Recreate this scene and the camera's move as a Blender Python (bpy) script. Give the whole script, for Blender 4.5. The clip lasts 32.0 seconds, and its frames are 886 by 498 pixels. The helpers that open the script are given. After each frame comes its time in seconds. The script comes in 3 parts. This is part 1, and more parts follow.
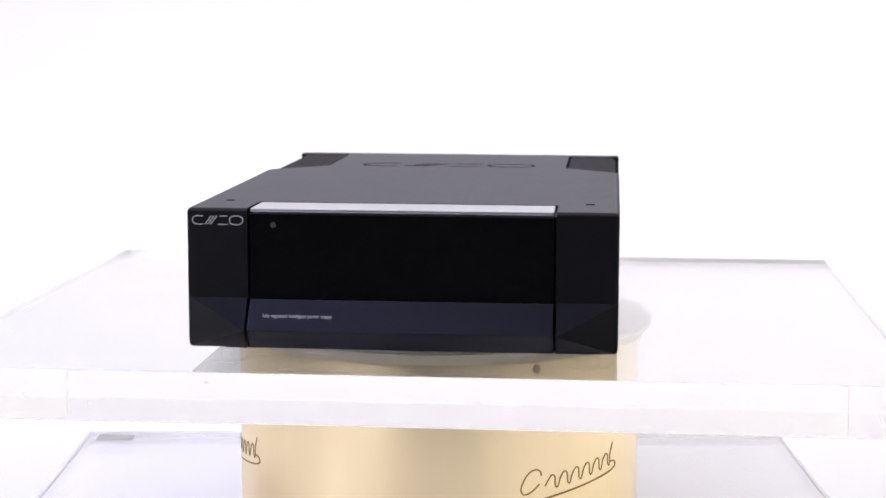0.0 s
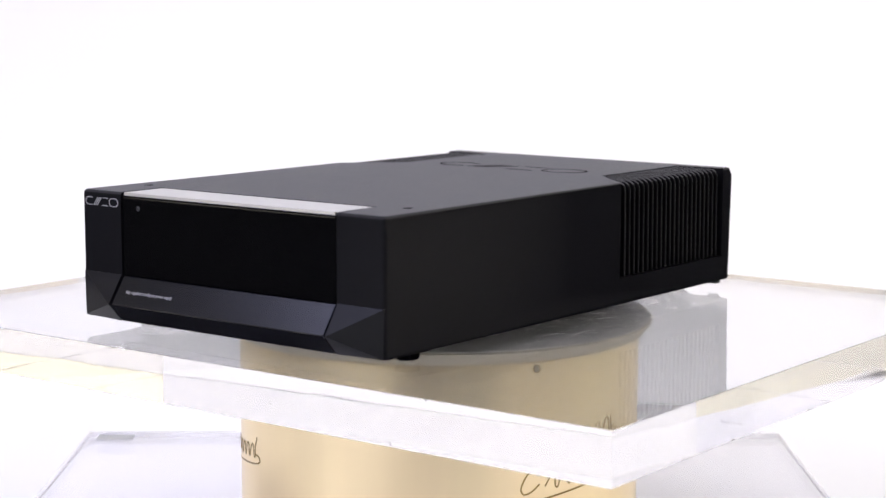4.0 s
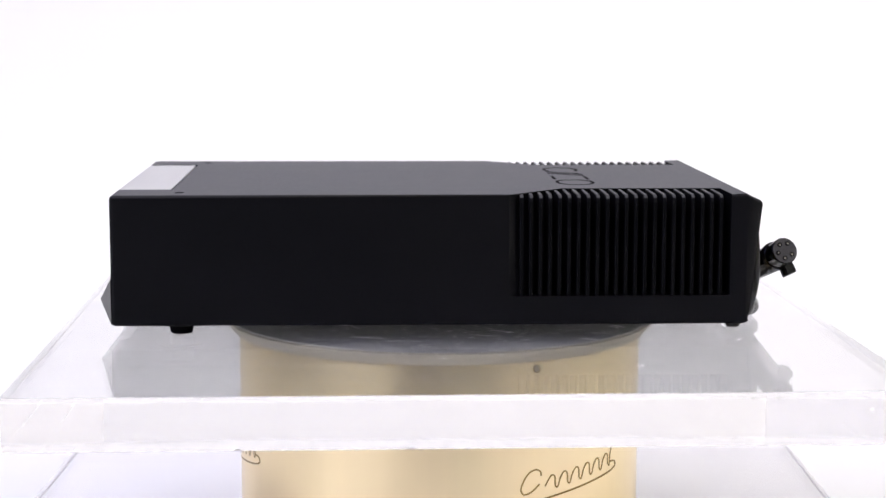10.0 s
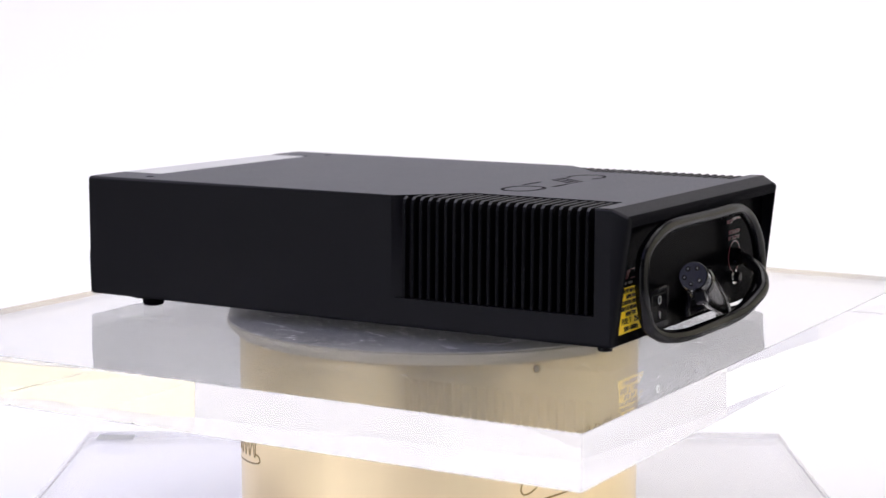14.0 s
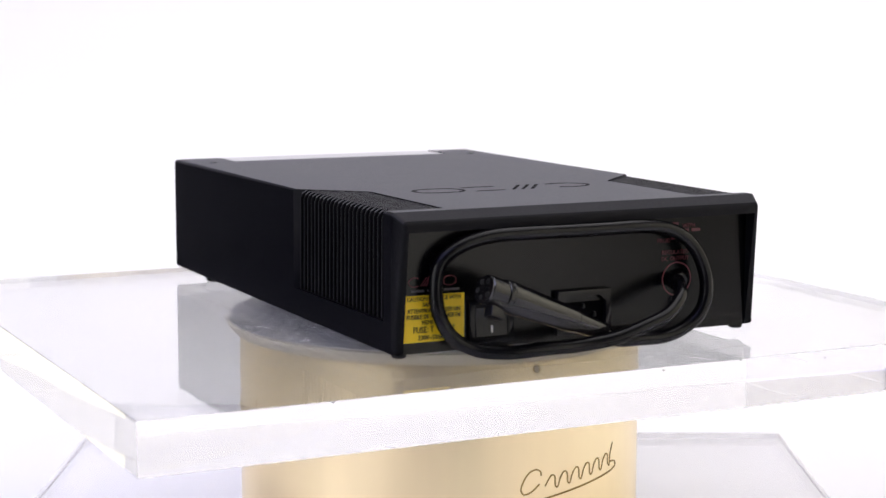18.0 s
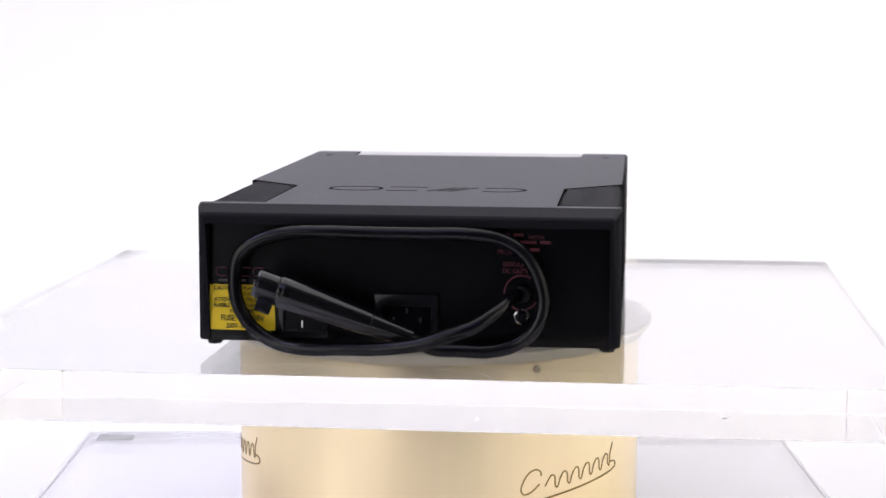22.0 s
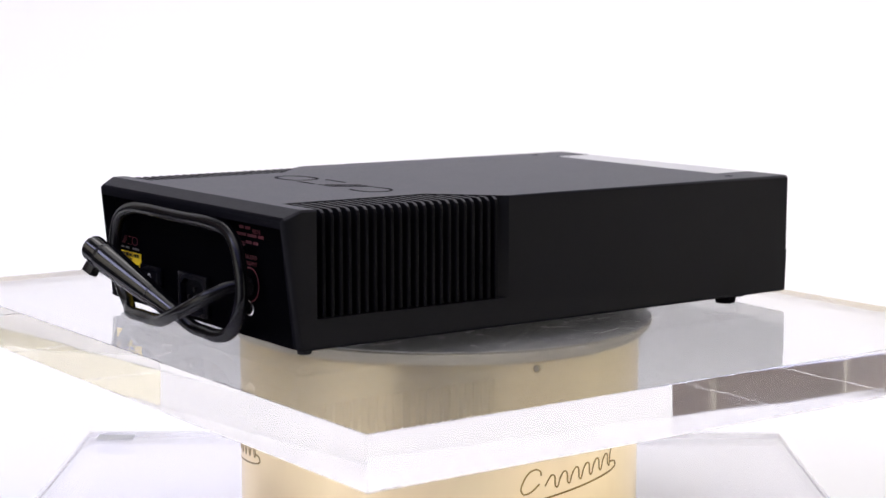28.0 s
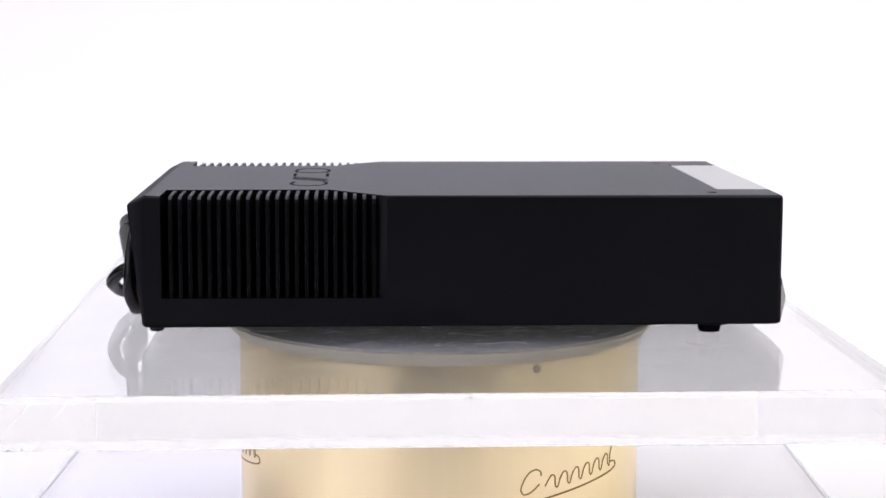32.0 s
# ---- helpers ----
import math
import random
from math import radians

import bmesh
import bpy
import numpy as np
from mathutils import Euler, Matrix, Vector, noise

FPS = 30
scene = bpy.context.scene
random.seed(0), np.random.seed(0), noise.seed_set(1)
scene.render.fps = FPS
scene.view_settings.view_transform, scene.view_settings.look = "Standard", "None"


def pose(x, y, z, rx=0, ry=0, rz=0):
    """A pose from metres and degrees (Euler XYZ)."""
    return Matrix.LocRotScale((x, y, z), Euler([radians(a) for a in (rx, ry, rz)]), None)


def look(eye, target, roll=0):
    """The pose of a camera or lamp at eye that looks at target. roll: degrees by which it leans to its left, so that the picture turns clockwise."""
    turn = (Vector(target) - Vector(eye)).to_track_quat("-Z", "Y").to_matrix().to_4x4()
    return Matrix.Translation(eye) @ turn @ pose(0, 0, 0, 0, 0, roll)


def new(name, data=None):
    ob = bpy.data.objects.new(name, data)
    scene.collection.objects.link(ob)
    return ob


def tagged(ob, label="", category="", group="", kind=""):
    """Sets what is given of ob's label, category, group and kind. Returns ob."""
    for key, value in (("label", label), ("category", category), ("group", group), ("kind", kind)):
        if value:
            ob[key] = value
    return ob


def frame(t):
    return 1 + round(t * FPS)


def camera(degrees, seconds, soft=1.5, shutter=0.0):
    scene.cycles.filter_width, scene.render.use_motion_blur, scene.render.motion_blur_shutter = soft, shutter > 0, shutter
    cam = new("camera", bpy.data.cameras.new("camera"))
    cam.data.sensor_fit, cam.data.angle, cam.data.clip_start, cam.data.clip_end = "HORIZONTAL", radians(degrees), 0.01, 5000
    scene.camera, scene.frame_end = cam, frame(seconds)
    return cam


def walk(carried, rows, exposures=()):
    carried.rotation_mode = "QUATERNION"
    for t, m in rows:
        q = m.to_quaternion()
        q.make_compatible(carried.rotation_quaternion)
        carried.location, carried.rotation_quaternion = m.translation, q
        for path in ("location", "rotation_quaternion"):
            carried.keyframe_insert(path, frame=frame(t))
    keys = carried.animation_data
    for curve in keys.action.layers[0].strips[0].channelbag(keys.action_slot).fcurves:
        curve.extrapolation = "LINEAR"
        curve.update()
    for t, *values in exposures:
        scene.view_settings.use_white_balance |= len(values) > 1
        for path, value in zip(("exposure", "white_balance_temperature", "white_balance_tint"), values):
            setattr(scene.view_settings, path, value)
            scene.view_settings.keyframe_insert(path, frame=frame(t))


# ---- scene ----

# ---------- camera ----------
cam = camera(27.90, 32.0, soft=1.5)
EYE = (0.0, -1.0576, 0.1763)
PITCH, PAN = radians(7.692), radians(0.112)
AIM = (EYE[0] + math.sin(PAN), EYE[1] + math.cos(PAN), EYE[2] - math.tan(PITCH))
cam.data.dof.use_dof, cam.data.dof.focus_distance, cam.data.dof.aperture_fstop = True, 0.98, 13.0
walk(cam, [(0.0, look(EYE, AIM, 0.15)), (32.0, look(EYE, AIM, 0.15))])


# how far the turntable runs ahead of or behind an even pace, in radians, second by second
UNEVEN = (
    -0.01339, -0.00782, -0.00252, 0.00121, 0.00345, 0.00283, 0.00249, 0.00215, 0.00021, -0.00320, -0.00485,
    -0.00348, -0.00205, -0.00495, -0.00822, -0.00983, -0.01125, -0.01196, -0.01247, -0.01275, -0.01295, -0.01022,
    -0.00536, -0.00043, 0.00339, 0.00752, 0.01161, 0.01497, 0.01773, 0.01798, 0.01714, 0.01656, 0.01645)


def turn_at(t):
    """The turntable's angle in radians at t seconds."""
    return float(-0.08358 - 0.14382 * t + np.interp(t, np.arange(33.0), UNEVEN))


# ---------- light ----------
world = bpy.data.worlds.new("studio_world")
scene.world = world
world.use_nodes = True
world.node_tree.nodes["Background"].inputs[0].default_value = (0.9, 0.92, 1.0, 1)
world.node_tree.nodes["Background"].inputs[1].default_value = 0.05


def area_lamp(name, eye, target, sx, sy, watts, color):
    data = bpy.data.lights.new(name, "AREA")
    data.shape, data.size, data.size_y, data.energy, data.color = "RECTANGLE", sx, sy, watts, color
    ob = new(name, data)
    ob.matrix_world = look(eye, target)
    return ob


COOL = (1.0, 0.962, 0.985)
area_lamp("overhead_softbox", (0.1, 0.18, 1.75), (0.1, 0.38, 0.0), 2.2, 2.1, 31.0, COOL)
# added strip that brightens the sweep; no such lamp is known
area_lamp("backdrop_fill", (0.1, 0.72, 1.72), (0.1, 1.60, 0.70), 2.4, 0.4, 16.0, COOL)
# unseen bluish lamps, added for the blue sheen on the fascia slope
area_lamp("front_sheen_fill", (-0.9, -1.25, 2.0), (-0.4, -0.5, 0.0), 2.4, 1.4, 20, (0.42, 0.44, 1.0))
area_lamp("left_sheen_fill", (-2.15, -0.50, 1.985), (-2.115, -0.43, 0.0), 1.2, 0.8, 29, (0.64, 0.66, 1.0))
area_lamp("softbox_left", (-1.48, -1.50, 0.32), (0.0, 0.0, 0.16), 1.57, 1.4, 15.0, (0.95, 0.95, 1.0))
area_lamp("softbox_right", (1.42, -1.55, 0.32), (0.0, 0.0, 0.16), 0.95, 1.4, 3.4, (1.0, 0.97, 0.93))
# unseen lamps, added to brighten the walls that show in the acrylic edges
area_lamp("wall_fill_left", (-2.3, -0.3, 1.95), (-3.3, -0.2, 0.8), 2.4, 0.6, 65, (1.0, 0.96, 0.92))
area_lamp("wall_fill_right", (1.65, -0.7, 1.15), (2.1, -0.7, 0.45), 3.8, 0.4, 32, (1.0, 0.97, 0.92))
scene.view_settings.exposure = -0.47
# light runs to and fro many times inside the thick acrylic
scene.cycles.max_bounces, scene.cycles.glossy_bounces, scene.cycles.transmission_bounces = 24, 18, 18


# ---------- materials ----------
def material(name, color, rough=0.5, metal=0.0, spec=0.5, grain=0.0, grain_scale=400.0, stain=0.0, stain_scale=12.0, bump=0.0,
             stretch=(1, 1, 1), graze=0.0, graze_from=(0.55, 0.90)):
    """A surface with fine grain and broad unevenness in colour and roughness, and fine relief."""
    m = bpy.data.materials.new(name)
    m.use_nodes = True
    nt = m.node_tree
    b = nt.nodes["Principled BSDF"]
    b.inputs["Metallic"].default_value = metal
    b.inputs["Specular IOR Level"].default_value = spec
    co = nt.nodes.new("ShaderNodeTexCoord")
    mp = nt.nodes.new("ShaderNodeMapping")
    mp.inputs["Scale"].default_value = stretch
    nt.links.new(co.outputs["Object"], mp.inputs["Vector"])
    fine = nt.nodes.new("ShaderNodeTexNoise")
    fine.inputs["Scale"].default_value, fine.inputs["Detail"].default_value = grain_scale, 3
    broad = nt.nodes.new("ShaderNodeTexNoise")
    broad.inputs["Scale"].default_value, broad.inputs["Detail"].default_value = stain_scale, 4
    nt.links.new(mp.outputs[0], fine.inputs["Vector"])
    nt.links.new(mp.outputs[0], broad.inputs["Vector"])
    mix = nt.nodes.new("ShaderNodeMix")
    mix.data_type = "RGBA"
    mix.inputs[6].default_value = (*[c * (1 - stain) for c in color], 1)
    mix.inputs[7].default_value = (*[min(1, c * (1 + stain)) for c in color], 1)
    nt.links.new(broad.outputs["Fac"], mix.inputs[0])
    mix2 = nt.nodes.new("ShaderNodeMix")
    mix2.data_type, mix2.blend_type = "RGBA", "MULTIPLY"
    mix2.inputs[0].default_value = 1.0
    ramp = nt.nodes.new("ShaderNodeMapRange")
    ramp.inputs["To Min"].default_value, ramp.inputs["To Max"].default_value = 1 - grain, 1 + grain
    nt.links.new(fine.outputs["Fac"], ramp.inputs["Value"])
    nt.links.new(mix.outputs[2], mix2.inputs[6])
    nt.links.new(ramp.outputs[0], mix2.inputs[7])
    nt.links.new(mix2.outputs[2], b.inputs["Base Color"])
    r2 = nt.nodes.new("ShaderNodeMapRange")
    r2.inputs["To Min"].default_value, r2.inputs["To Max"].default_value = rough * 0.85, min(1, rough * 1.15)
    nt.links.new(broad.outputs["Fac"], r2.inputs["Value"])
    nt.links.new(r2.outputs[0], b.inputs["Roughness"])
    if graze:
        lw = nt.nodes.new("ShaderNodeLayerWeight")
        lw.inputs["Blend"].default_value = 0.5
        gl = nt.nodes.new("ShaderNodeMapRange")
        gl.inputs["From Min"].default_value, gl.inputs["From Max"].default_value = graze_from
        gl.inputs["To Min"].default_value, gl.inputs["To Max"].default_value = spec, graze
        nt.links.new(lw.outputs["Facing"], gl.inputs["Value"])
        nt.links.new(gl.outputs[0], b.inputs["Specular IOR Level"])
    if bump:
        bp = nt.nodes.new("ShaderNodeBump")
        bp.inputs["Strength"].default_value, bp.inputs["Distance"].default_value = bump, 0.0004
        nt.links.new(fine.outputs["Fac"], bp.inputs["Height"])
        nt.links.new(bp.outputs[0], b.inputs["Normal"])
    return m


def acrylic(name, color, rough=0.0, haze=0.0):
    m = material(name, color, rough)
    b = m.node_tree.nodes["Principled BSDF"]
    b.inputs["Transmission Weight"].default_value = 1.0 - haze
    b.inputs["IOR"].default_value = 1.49
    for link in list(b.inputs["Roughness"].links):
        m.node_tree.links.remove(link)
    b.inputs["Roughness"].default_value = rough
    # cast sheet is never quite flat
    nt = m.node_tree
    co = nt.nodes.new("ShaderNodeTexCoord")
    wave = nt.nodes.new("ShaderNodeTexNoise")
    wave.inputs["Scale"].default_value, wave.inputs["Detail"].default_value = 14.0, 1.0
    bp = nt.nodes.new("ShaderNodeBump")
    bp.inputs["Strength"].default_value, bp.inputs["Distance"].default_value = 1.0, 0.00008
    nt.links.new(co.outputs["Object"], wave.inputs["Vector"])
    nt.links.new(wave.outputs["Fac"], bp.inputs["Height"])
    nt.links.new(bp.outputs[0], b.inputs["Normal"])
    return m


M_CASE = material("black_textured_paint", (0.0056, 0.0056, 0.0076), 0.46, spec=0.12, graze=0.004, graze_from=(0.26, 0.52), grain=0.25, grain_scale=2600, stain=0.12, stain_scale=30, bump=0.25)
# lighter copies of the case paint, with overhead light put into their colour
M_TOP = material("black_paint_top_light", (0.106, 0.107, 0.118), 0.50, spec=0.05, graze=0.03, grain=0.45, grain_scale=1100, stain=0.16, stain_scale=45, bump=0.25)
M_LIP = material("black_paint_lip_light", (0.032, 0.032, 0.036), 0.50, spec=0.05, graze=0.03, grain=0.3, grain_scale=1100, stain=0.15, stain_scale=45, bump=0.25)
M_FIN_TOP = material("lightened_fin_tops", (0.062, 0.062, 0.068), 0.50, spec=0.10, graze=0.05, grain=0.3, grain_scale=1100, stain=0.15, stain_scale=45, bump=0.2)
M_ENGRAVED = material("engraved_black", (0.004, 0.004, 0.005), 0.7, spec=0.01, grain=0.2)
M_CHEEK = material("satin_black_moulding", (0.0062, 0.0062, 0.0082), 0.30, spec=0.18, grain=0.2, grain_scale=1800, stain=0.12, stain_scale=40, bump=0.08)
M_FIN = material("black_anodised", (0.0060, 0.0060, 0.0074), 0.45, spec=0.04, graze=0.01, grain=0.2, grain_scale=1500, stain=0.15, stain_scale=60, bump=0.1)
M_WINDOW = material("black_acrylic_window", (0.003, 0.003, 0.0035), 0.09, spec=0.29, graze=0.004, graze_from=(0.32, 0.56), stain=0.2, stain_scale=40)
M_TRIM = material("black_gloss_trim", (0.006, 0.006, 0.009), 0.20, spec=0.30, graze=0.004, graze_from=(0.34, 0.58), stain=0.2, stain_scale=50)
M_SILVER = material("brushed_aluminium", (0.52, 0.52, 0.545), 0.30, metal=1.0, grain=0.02, grain_scale=500, stain=0.02, stain_scale=40, stretch=(0.04, 1, 1))
M_REAR = material("satin_black_panel", (0.0018, 0.0018, 0.0024), 0.20, spec=0.34, graze=0.004, graze_from=(0.13, 0.34), grain=0.15, grain_scale=900, stain=0.15, stain_scale=25, bump=0.04)
M_RUBBER = material("black_cable_rubber", (0.003, 0.003, 0.004), 0.21, spec=0.27, graze=0.03, graze_from=(0.3, 0.75), grain=0.2, grain_scale=700, stain=0.2, stain_scale=40, bump=0.1)
M_PLASTIC = material("black_gloss_plastic", (0.007, 0.007, 0.009), 0.18, spec=0.32, graze=0.02, graze_from=(0.20, 0.55), grain=0.1, stain=0.15, stain_scale=60)
M_DARK = material("matt_black_recess", (0.006, 0.006, 0.006), 0.7, spec=0.2, grain=0.2)
M_YELLOW = material("yellow_label_film", (0.95, 0.66, 0.012), 0.45, grain=0.05, stain=0.06, stain_scale=60)
M_INK = material("black_label_ink", (0.012, 0.011, 0.01), 0.6)
M_RED = material("dark_red_print", (0.110, 0.030, 0.038), 0.26, spec=0.50, grain=0.2, grain_scale=1500)
M_GREY = material("silver_grey_print", (0.50, 0.50, 0.52), 0.45, grain=0.1, grain_scale=1500)
M_DIM = material("dark_grey_print", (0.075, 0.07, 0.07), 0.5, grain=0.1)
M_WHITE_INK = material("white_print", (0.75, 0.75, 0.75), 0.5)
M_CHROME = material("polished_steel", (0.75, 0.74, 0.73), 0.12, metal=1.0, stain=0.1)
# upright tone bands in the brass colour paint its soft reflections
M_BRASS = material("satin_brass", (1.0, 0.79, 0.485), 0.29, metal=1.0, grain=0.02, grain_scale=160, stain=0.09, stain_scale=16, stretch=(1, 1, 0.02))
M_BRASS_DARK = material("engraved_brass", (0.33, 0.22, 0.06), 0.42, metal=0.8, stain=0.25, stain_scale=40)
M_PLATTER = material("scratched_aluminium", (0.68, 0.67, 0.63), 0.40, metal=0.3, grain=0.65, grain_scale=260, stain=0.35, stain_scale=22, bump=0.6)
M_RIM = material("satin_cream_rim", (0.90, 0.83, 0.64), 0.38, metal=0.2, grain=0.05, stain=0.08)
M_ACRYLIC = acrylic("clear_acrylic", (0.91, 0.91, 0.905), haze=0.025, rough=0.02)
M_EDGE = acrylic("polished_acrylic_edge", (1.0, 0.99, 0.965))
M_BASE = acrylic("clear_acrylic_base", (0.92, 0.912, 0.92), 0.02, haze=0.04)
M_SCRATCH = material("scratched_acrylic_mark", (0.74, 0.73, 0.70), 0.4)
M_CHIP = material("grey_chip_mark", (0.33, 0.33, 0.31), 0.6)
M_SWEEP = material("white_paper_sweep", (0.86, 0.86, 0.875), 0.85, spec=0.2, grain=0.01, grain_scale=300, stain=0.01, stain_scale=2)
M_WALL = material("grey_room_paint", (0.17, 0.17, 0.18), 0.85, spec=0.2, grain=0.03, grain_scale=120, stain=0.06, stain_scale=1.5)
M_CEIL = material("pale_ceiling_paint", (0.35, 0.35, 0.36), 0.85, spec=0.2, grain=0.03, grain_scale=120, stain=0.05, stain_scale=1.5)
M_FLOOR = material("dark_studio_floor", (0.05, 0.048, 0.046), 0.7, grain=0.2, grain_scale=80, stain=0.2, stain_scale=2)
M_BROWN = material("brown_mottled_tile", (0.20, 0.155, 0.135), 0.6, spec=0.3, grain=0.35, grain_scale=14, stain=0.5, stain_scale=5)
nt = M_BROWN.node_tree
tone, info = nt.nodes.new("ShaderNodeHueSaturation"), nt.nodes.new("ShaderNodeObjectInfo")
spread = nt.nodes.new("ShaderNodeMapRange")
spread.inputs["To Min"].default_value, spread.inputs["To Max"].default_value = 0.75, 1.25
nt.links.new(info.outputs["Random"], spread.inputs["Value"])
nt.links.new(spread.outputs[0], tone.inputs["Value"])
shader = nt.nodes["Principled BSDF"]
nt.links.new(shader.inputs["Base Color"].links[0].from_socket, tone.inputs["Color"])
nt.links.new(tone.outputs[0], shader.inputs["Base Color"])
M_TABLE = material("white_table_laminate", (0.75, 0.75, 0.75), 0.5, grain=0.03, stain=0.04)
M_CREAM = material("cream_wall_paint", (0.86, 0.82, 0.68), 0.8, spec=0.2, grain=0.02, grain_scale=100, stain=0.04, stain_scale=1.5)
M_STICKER = material("grey_paper_sticker", (0.42, 0.43, 0.43), 0.6, grain=0.06, stain=0.08)
M_PIN = material("dull_metal", (0.06, 0.06, 0.06), 0.40, metal=1.0, stain=0.2)
M_PIN_HEAD = material("grey_screw_head", (0.45, 0.40, 0.30), 0.4, metal=0.8, stain=0.1)
M_FACE = material("grey_socket_face", (0.12, 0.12, 0.14), 0.20, metal=1.0, stain=0.2, stain_scale=80)
M_PLUG = material("satin_black_plug", (0.004, 0.004, 0.005), 0.09, spec=0.48, graze=0.05, graze_from=(0.35, 0.75), grain=0.15, grain_scale=900, stain=0.15, stain_scale=60)
M_LED = material("frosted_led_lens", (0.05, 0.05, 0.055), 0.12, stain=0.1)


# ---------- mesh helpers ----------
def finish(name, bm, mat, smooth=None):
    me = bpy.data.meshes.new(name)
    bmesh.ops.recalc_face_normals(bm, faces=bm.faces)
    bm.to_mesh(me)
    bm.free()
    me.materials.append(mat)
    if smooth:
        for p in me.polygons:
            p.use_smooth = True
        me.set_sharp_from_angle(angle=radians(smooth))
    return me


def part(name, bm, mat, parent, label="", smooth=20):
    """One mesh object under a thing or a part."""
    ob = new(name, finish(name, bm, mat, smooth))
    ob.parent = parent
    return tagged(ob, label=label)


def thing(name, label, category, m=None, group="", kind=""):
    ob = new(name)
    if m:
        ob.matrix_world = m
    return tagged(ob, label=label, category=category, group=group, kind=kind)


def bevel(bm, width, segments=2, angle=25, keep=None):
    edges = [e for e in bm.edges if len(e.link_faces) == 2 and e.calc_face_angle(0) > radians(angle)]
    if keep:
        edges = [e for e in edges if keep((e.verts[0].co + e.verts[1].co) / 2)]
    bmesh.ops.bevel(bm, geom=edges, offset=width, segments=segments, profile=0.5, affect="EDGES", clamp_overlap=not keep)
    return bm


def box(x0, x1, y0, y1, z0, z1, bev=0.0, seg=2, bm=None):
    b = bmesh.new()
    bmesh.ops.create_cube(b, size=1.0)
    for v in b.verts:
        v.co = Vector(((x0 + x1) / 2 + v.co.x * (x1 - x0), (y0 + y1) / 2 + v.co.y * (y1 - y0), (z0 + z1) / 2 + v.co.z * (z1 - z0)))
    if bev:
        bevel(b, bev, seg)
    return merge(bm, b)


def merge(bm, b):
    if bm is None:
        return b
    me = bpy.data.meshes.new("tmp")
    b.to_mesh(me)
    b.free()
    bm.from_mesh(me)
    bpy.data.meshes.remove(me)
    return bm


def prism(poly, axis, a, b, bev=0.0, seg=2, bm=None):
    """A polygon in the plane across axis, swept from a to b along it. Coordinates keep their x, y, z order."""
    i = "xyz".index(axis)
    p = bmesh.new()
    rows = []
    for w in (a, b):
        rows.append([p.verts.new(Vector(list(q[:i]) + [w] + list(q[i:]))) for q in poly])
    p.faces.new(rows[0])
    p.faces.new(rows[1][::-1])
    for k in range(len(poly)):
        n = (k + 1) % len(poly)
        p.faces.new((rows[0][k], rows[0][n], rows[1][n], rows[1][k]))
    bmesh.ops.recalc_face_normals(p, faces=p.faces)
    if bev:
        bevel(p, bev, seg)
    return merge(bm, p)


def cylinder(p0, p1, r0, r1=None, seg=32, bev=0.0, bm=None):
    """A round bar or cone from p0 to p1."""
    r1 = r0 if r1 is None else r1
    b = bmesh.new()
    d = Vector(p1) - Vector(p0)
    bmesh.ops.create_cone(b, cap_ends=True, segments=seg, radius1=r0, radius2=r1, depth=d.length)
    if bev:
        bevel(b, bev, 2, 50)
    m = Matrix.Translation((Vector(p0) + Vector(p1)) / 2) @ d.to_track_quat("Z", "Y").to_matrix().to_4x4()
    bmesh.ops.transform(b, matrix=m, verts=b.verts)
    return merge(bm, b)


def smooth_line(points, steps=8, closed=False):
    pts = [Vector(p) for p in points]
    n = len(pts)
    out = []
    for i in range(n if closed else n - 1):
        p1, p2 = pts[i], pts[(i + 1) % n]
        p0 = pts[i - 1] if (closed or i) else p1 * 2 - p2
        p3 = pts[(i + 2) % n] if (closed or i + 2 < n) else p2 * 2 - p1
        for s in range(steps):
            u = s / steps
            out.append(0.5 * (2 * p1 + (p2 - p0) * u + (2 * p0 - 5 * p1 + 4 * p2 - p3) * u * u + (3 * p1 - p0 - 3 * p2 + p3) * u ** 3))
    if not closed:
        out.append(pts[-1])
    return out


def tube(line, r, seg=12, closed=False, flat=None, bm=None):
    """A round tube along a line; flat=(normal function, thickness) lays a ribbon instead."""
    b = bmesh.new()
    n = len(line)
    rings, up = [], None
    for i, p in enumerate(line):
        a = line[(i - 1) % n] if (closed or i) else p
        c = line[(i + 1) % n] if (closed or i + 1 < n) else p
        d = (c - a).normalized()
        if flat:
            nrm = flat[0](p)
            side = d.cross(nrm).normalized()
            ring = [p + side * r, p + side * r + nrm * flat[1], p - side * r + nrm * flat[1], p - side * r]
        else:
            if up is None:
                up = d.orthogonal().normalized()
            up = (up - d * up.dot(d)).normalized()
            side = d.cross(up)
            ring = [p + (up * math.cos(k * math.tau / seg) + side * math.sin(k * math.tau / seg)) * r for k in range(seg)]
        rings.append([b.verts.new(q) for q in ring])
    m = len(rings[0])
    for i in range(n if closed else n - 1):
        q0, q1 = rings[i], rings[(i + 1) % n]
        for k in range(m):
            b.faces.new((q0[k], q0[(k + 1) % m], q1[(k + 1) % m], q1[k]))
    if not closed:
        b.faces.new(rings[0][::-1])
        b.faces.new(rings[-1])
    return merge(bm, b)


